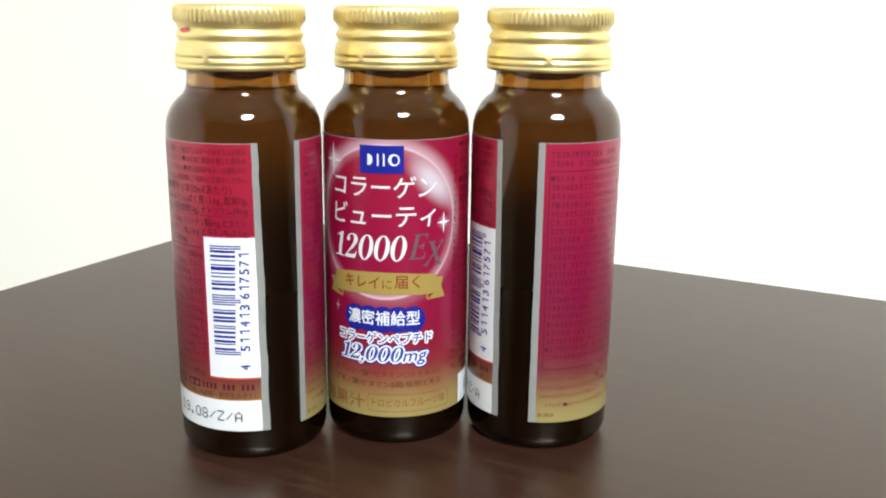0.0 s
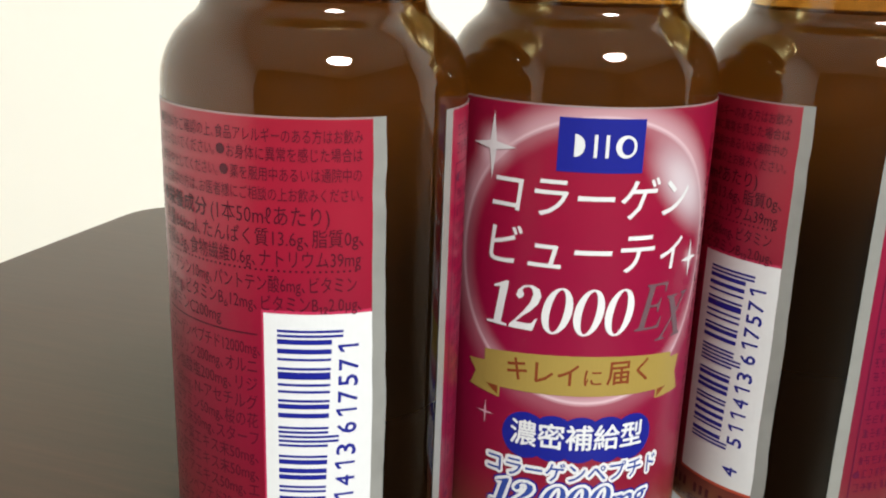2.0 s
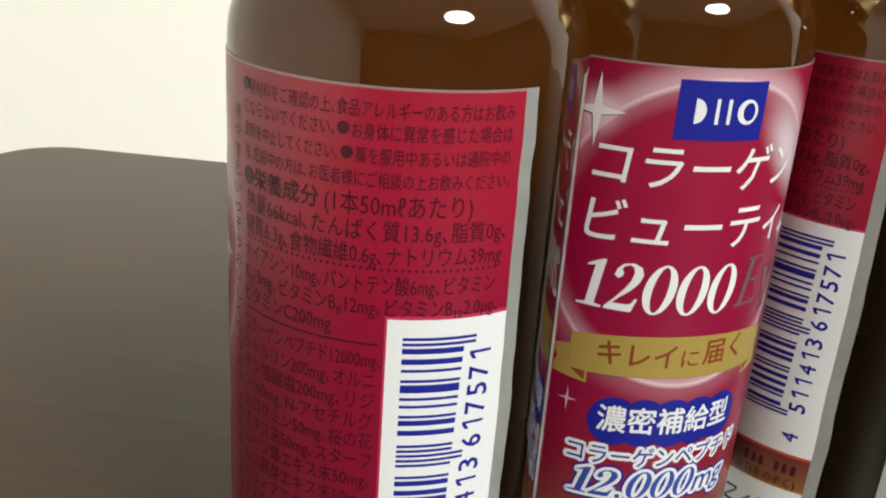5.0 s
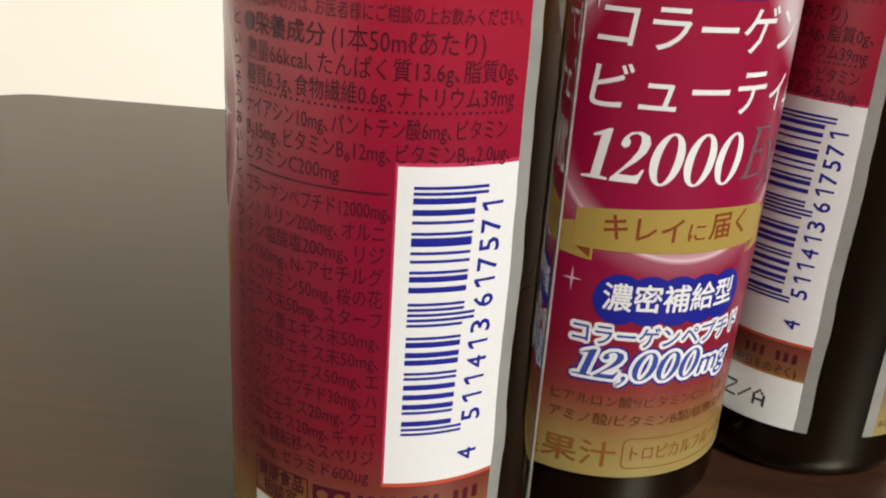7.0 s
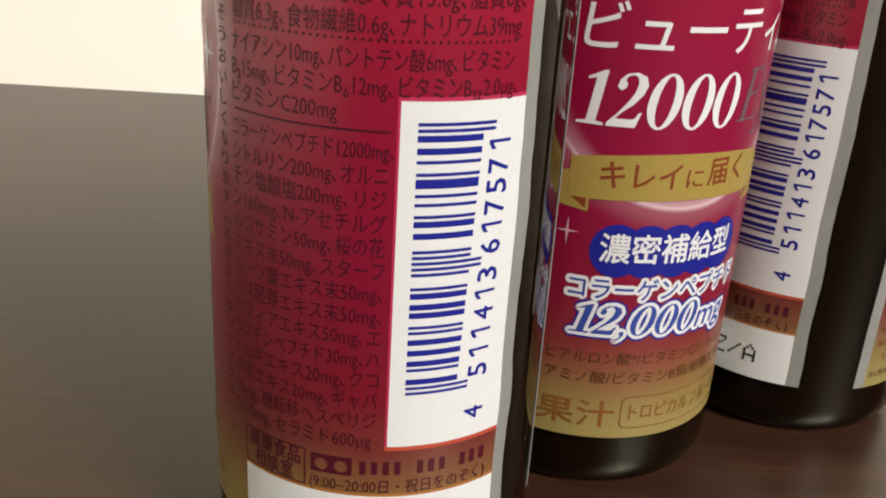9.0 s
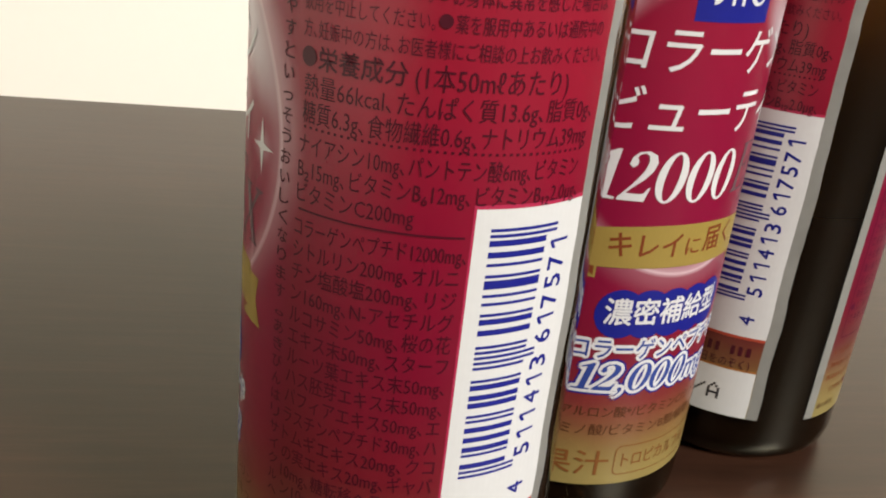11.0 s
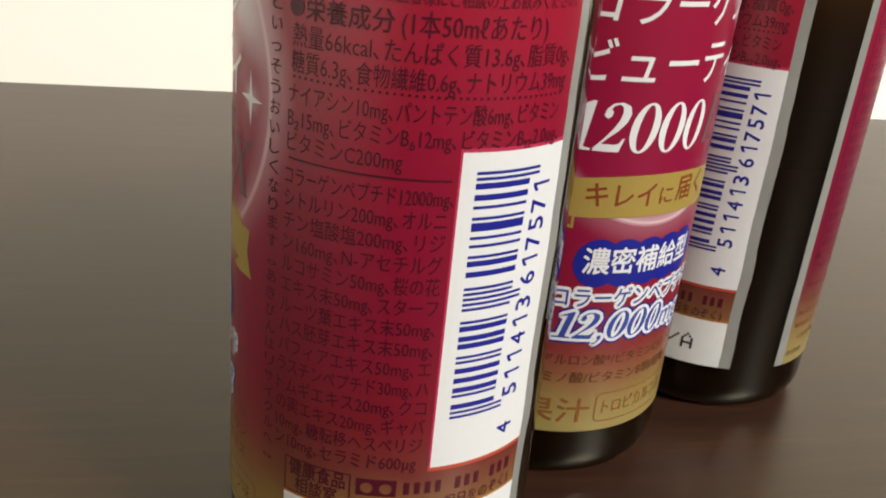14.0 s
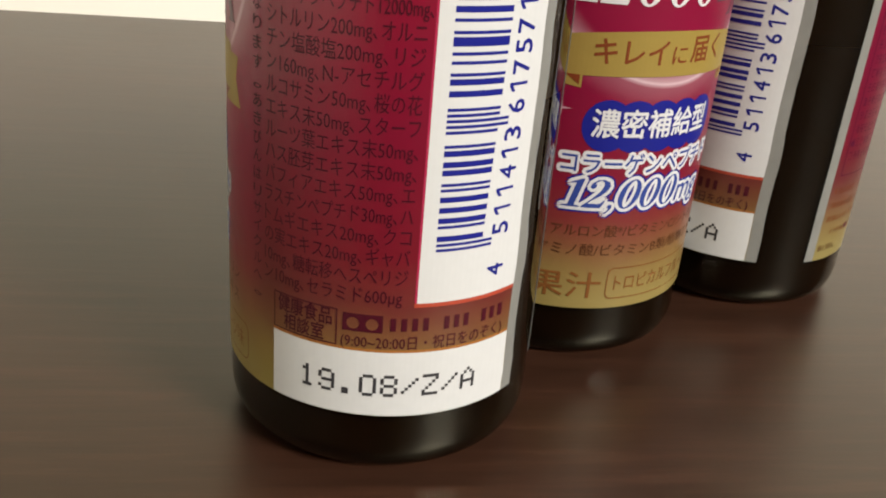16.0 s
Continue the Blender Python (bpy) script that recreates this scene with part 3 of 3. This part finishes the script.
def bars(f, rows, tall, material, seed=3):
    """Writing too small to read: rows of short plain bars."""
    rng = random.Random(seed)
    meshes = []
    for a0, a1, z in rows:
        a = a0
        while a < a1:
            w = rng.uniform(2.4, 3.6) * tall / 1.45
            if rng.random() > 0.06:
                n = rng.choice((2, 3, 3, 4))
                for k in range(n):
                    dz = (k / (n - 1) - 0.5) * tall * rng.uniform(0.7, 0.85)
                    s, e = rng.uniform(0, 0.35) * w, rng.uniform(0, 0.35) * w
                    meshes.append([(a + s, a + w - e, z + dz - tall * 0.055, z + dz + tall * 0.055)])
                for k in range(rng.choice((1, 1, 2))):
                    m = a + rng.uniform(0.15, 0.85) * w
                    lo, hi = rng.uniform(0.1, 0.48), rng.uniform(0.2, 0.48)
                    meshes.append([(m - 0.17, m + 0.17, z - tall * lo, z + tall * hi)])
            a += w + 0.45
    bm = bmesh.new()
    for k, ((a0, a1, z0, z1),) in enumerate(meshes):
        r = R + 0.00003 * (2.0 + 0.04 * (k % 5))
        n = 3
        low = [bm.verts.new((r * math.cos(radians(a0 + (a1 - a0) * i / n)), r * math.sin(radians(a0 + (a1 - a0) * i / n)), z0 * MM)) for i in range(n + 1)]
        top = [bm.verts.new((v.co.x, v.co.y, z1 * MM)) for v in low]
        for i in range(n):
            bm.faces.new((low[i], low[i + 1], top[i + 1], top[i]))
    return part("small_print", bm, material, f)


FACTS = [
    ("原材料をご確認の上､食品アレルギーのある方はお飲み", -49.3, 33.6, 81.3, 1.75),
    ("にならないでください｡", -52.6, -17.6, 79.2, 1.75),
    ("お身体に異常を感じた場合は", -12.6, 33.4, 79.2, 1.75),
    ("飲用を中止してください｡", -52.6, -16.4, 76.9, 1.75),
    ("薬を服用中あるいは通院中の", -11.4, 33.2, 76.9, 1.75),
    ("方､妊娠中の方は､お医者様にご相談の上お飲みください｡", -52.6, 33.8, 74.6, 1.75),
    ("熱量66kcal､たんぱく質13.6g､脂質0g､", -51.5, 34.0, 69.5, 2.35),
    ("糖質6.3g､食物繊維0.6g､ナトリウム39mg", -51.7, 33.2, 67.0, 2.35),
    ("ナイアシン10mg､パントテン酸6mg､ビタミン", -52.3, 31.8, 63.9, 2.25),
    ("B₂15mg､ビタミンB₆12mg､ビタミンB₁₂2.0μg､", -52.4, 33.4, 61.5, 2.25),
    ("ビタミンC200mg", -52.4, -17.0, 59.1, 2.25),
    ("コラーゲンペプチド12000mg､", -52.7, -1.6, 55.6, 2.2),
    ("シトルリン200mg､オルニ", -52.8, -3.0, 53.2, 2.2),
    ("チン塩酸塩200mg､リジ", -52.9, -3.0, 50.8, 2.2),
    ("ン160mg､N-アセチルグ", -52.9, -3.0, 48.4, 2.2),
    ("ルコサミン50mg､桜の花", -53.1, -3.0, 46.0, 2.2),
    ("エキス末50mg､スターフ", -53.2, -3.0, 43.6, 2.2),
    ("ルーツ葉エキス末50mg､", -53.3, -3.2, 41.2, 2.2),
    ("ハス胚芽エキス末50mg､", -53.4, -3.2, 38.8, 2.2),
    ("パフィアエキス50mg､エ", -53.5, -3.2, 36.4, 2.2),
    ("ラスチンペプチド30mg､ハ", -53.6, -3.4, 34.0, 2.2),
    ("トムギエキス20mg､クコ", -53.7, -3.4, 31.6, 2.2),
    ("の実エキス20mg､ギャバ", -53.8, -3.4, 29.2, 2.2),
    ("10mg､糖転移ヘスペリジ", -53.9, -3.6, 26.8, 2.2),
    ("ン10mg､セラミド600μg", -53.9, -5.0, 24.5, 2.2),
]


# dot-matrix letters, a row of five dots as one number
DOTS = {"1": (4, 12, 4, 4, 4, 4, 14), "9": (14, 17, 17, 15, 1, 17, 14), ".": (0, 0, 0, 0, 0, 12, 12), "0": (14, 17, 17, 17, 17, 17, 14), "8": (14, 17, 17, 14, 17, 17, 14),
        "/": (0, 1, 2, 4, 8, 16, 0), "Z": (31, 1, 2, 4, 8, 16, 31), "A": (4, 10, 17, 17, 31, 17, 17)}


def dot_letter(ch, a0, top):
    """One dot-matrix letter as a flat mesh, its dots joined at their corners."""
    me = bpy.data.meshes.new("letter")
    corners, faces = {}, []
    for r, row in enumerate(DOTS[ch]):
        for c in range(5):
            if row >> (4 - c) & 1:
                faces.append([corners.setdefault(k, len(corners)) for k in ((c, r + 1), (c + 1, r + 1), (c + 1, r), (c, r))])
    me.from_pydata([((a0 + 1.13 * c) * ARC, top - 0.41 * r, 0) for c, r in corners], [], faces)
    return me


def facts_panel(f):
    """The panel with the nutrition facts, the barcode and the date."""
    for body, a0, a1, z, em in FACTS:
        text("facts_writing", body, a0, a1, z, em, FAINT if em < 2 else INK, f, 2)
    for a, z in ((-51.3, 81.45), (-15.0, 79.35), (-13.8, 77.05)):
        shape("bullet", [oval(a * ARC, z, 0.62, 0.62, 16)], INK, f, 2.4)
    text("facts_heading", "●栄養成分", -52.8, -21.8, 72.1, 2.35, INK, f, 2, heavy=0.015)
    text("facts_heading", "(1本50mℓあたり)", -20.0, 22.6, 72.1, 2.6, INK, f, 2)
    for n, ch in enumerate("冷やすといっそうおいしくなります。あきびんはリサイクルへ。"):
        text("side_writing", ch, -59.9, -55.6, 78.2 - 2.03 * n, 1.75, INK, f, 2, heavy=0.006)
    for n in range(42):
        shape("dotted_rule", [rect(-51.0 + 2.0 * n, -50.2 + 2.0 * n, 65.45, 65.7)], INK, f, 2, "", None)
    shape("rule", [rect(-51.6, -2.6, 57.3, 57.5)], INK, f, 2)
    shape("contact_box", [rect(-49.3, -25.4, 17.9, 22.5), rect(-48.9, -25.8, 18.05, 22.35)], INK, f, 2)
    text("contact_writing", "健康食品", -47.5, -27.2, 21.3, 2.3, INK, f, 2, heavy=0.01)
    text("contact_writing", "相談室", -45.0, -29.8, 19.15, 2.2, INK, f, 2, heavy=0.01)
    shape("contact_sign", [rect(-23.6, -10.6, 20.0, 22.2), oval(-20.2 * ARC, 21.0, 0.72, 0.72, 16), oval(-14.0 * ARC, 21.0, 0.72, 0.72, 16)], INK, f, 2)
    for n in range(12):
        if n not in (4, 8):
            a = -8.6 + 3.55 * n
            shape("contact_number", [rect(a + 0.4, a + 2.2, 20.3, 21.9)], INK, f, 2, "", None)
    text("contact_writing", "(9:00~20:00日・祝日をのぞく)", -24.0, 33.5, 18.75, 1.9, INK, f, 2)
    shape("date_panel", [rect(-49.5, 37.0, 9.05, 17.5)], WHITE, f, 1, "white date panel")
    shape("date_border", [rect(-49.5, 37.0, 17.5, 17.85)], ORANGE, f, 1.2)
    for k, ch in enumerate("19.08/Z/A"):
        part("date", bend(dot_letter(ch, -38.2 + 6.98 * k, 14.55), 2, None), BLACK, f)
    shape("barcode_border", [[(x, z) for x, z in rect(-0.95, 37.1, 23.3, 60.7)]], PINK, f, 0.9)
    shape("barcode_border", [rect(-0.95, 37.1, 23.25, 23.8)], ORANGERED, f, 1.1)
    shape("barcode_panel", [rect(-0.2, 37.2, 23.75, 60.3)], WHITE, f, 1.3, "white barcode panel")
    left = ["0001101", "0011001", "0010011", "0111101", "0100011", "0110001", "0101111", "0111011", "0110111", "0001011"]
    flip = lambda s: "".join("10"[int(c)] for c in s)
    code, parity = "4511413617571", "LGLLGG"
    bits = "101"
    for ch, p in zip(code[1:7], parity):
        bits += left[int(ch)] if p == "L" else flip(left[int(ch)])[::-1]
    bits += "01010" + "".join(flip(left[int(ch)]) for ch in code[7:]) + "101"
    step = 28.4 / 95
    loops, i = [], 0
    while i < 95:
        if bits[i] == "1":
            j = i
            while j < 95 and bits[j] == "1":
                j += 1
            guard = i < 3 or i >= 92 or 45 <= i < 50
            z0, z1 = 29.9 + step * i, 29.9 + step * j + 0.03
            end = (25.8 if guard else 22.0) + 1.5 * (z0 - 44) / 14
            loops.append(rect(4.5, end, z0, z1))
            i = j
        else:
            i += 1
    for q in loops:
        shape("barcode_bar", [q], BLUE, f, 2)
    def number(body, z0, z1):
        pitch = (z1 - z0) / len(body)
        for k, ch in enumerate(body):
            me = text_mesh(ch, 0.0, 0.014) if ch != "1" else shape_mesh([[(0.02, 0.62), (0.26, 0.74), (0.40, 0.74), (0.40, 0), (0.27, 0), (0.27, 0.60), (0.02, 0.48)]])
            xs = [v.co.x for v in me.vertices]
            mid, w = (min(xs) + max(xs)) / 2, 1.5 if ch != "1" else 0.95
            for v in me.vertices:
                z = z0 + (k + 0.5) * pitch + (v.co.x - mid) / (max(xs) - min(xs)) * w
                v.co = ((31.6 + 1.0 * (z - 42) / 14.5) * ARC - v.co.y * 3.3, z, v.co.z)
            part("barcode_number", bend(me, 2, 0.5), BLUE, f)
    number("4", 25.6, 27.6)
    number("511413", 30.6, 43.6)
    number("617571", 44.4, 57.0)


def ingredients_panel(f):
    x0, x1 = -281.5, -194.0
    shape("ingredients_frame", [rect(x0, x1, 24.0, 76.5), rect(x0 + 0.5, x1 - 0.5, 24.18, 76.32)], PURPLE, f, 2)
    bars(f, [(-281, -222, 80.6), (-281, -215, 78.3)], 1.5, PURPLE, 5)
    bars(f, [(x0 + 2, x1 - 3 - 9 * (n % 3 == 2), 74.6 - 2.25 * n) for n in range(22)], 1.45, PURPLE, 7)
    bars(f, [(-283, -226, 21.4), (-283, -200, 18.9), (-283, -232, 16.5), (-278, -205, 14.0)], 1.0, RUST, 9)
    text("lot_code", "B13FA", -283.5, -271.0, 11.2, 1.5, BROWN, f, 2)
    for a, z in ((-279.0, 74.6), (-279.0, 29.5), (-222.0, 18.9), (-262.0, 14.0), (-231.0, 20.5)):
        shape("bullet", [oval(a * ARC, z, 0.55, 0.55, 14)], PURPLE, f, 2.4)


PINKW = ink("pale_pink_print", (0.46, 0.27, 0.32))
BLUEINK = ink("mid_blue_print", (0.022, 0.05, 0.24))


def labelled_bottle(x, y, phi):
    b = bottle(x, y, phi)
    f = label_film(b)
    front_panel(f)
    facts_panel(f)
    ingredients_panel(f)
    return b


def cap_mark(parent, world_angle, turn, wide, z, tall):
    """A small red mark on the cap."""
    bm = bmesh.new()
    vs = []
    for k in range(13):
        t = math.pi * 2 * k / 13
        a = radians(world_angle - turn + wide * (1 + 0.15 * math.sin(3 * t)) * math.cos(t))
        zz = z + tall * math.sin(t)
        r = 15.47 + 0.28 * (1 - abs(zz - 108.4) / 1.4)
        vs.append(bm.verts.new((r * MM * math.cos(a), r * MM * math.sin(a), zz * MM)))
    bm.faces.new(vs)
    part("print_mark", bm, MARK, parent, "small red print on the cap")


MARK = ink("red_mark", (0.45, 0.06, 0.06))
one = labelled_bottle(-0.08388, 0.25226, -105.1)
tagged(one, "brown glass drink bottle, barcode side of its red label forward")
two = tagged(copy_thing(one, pose(-0.04648, 0.26628, 0, 0, 0, 27.7)), "brown glass drink bottle, title side of its red label forward")
three = tagged(copy_thing(one, pose(-0.00656, 0.26836, 0, 0, 0, -164.41)), "brown glass drink bottle, ingredients side of its red label forward")
cap_mark(one, -131.0, -105.1, 8.0, 109.5, 0.6)
cap_mark(two, -87.0, 27.7, 1.8, 108.3, 0.5)
cap_mark(two, -13.0, 27.7, 5.0, 108.6, 0.7)
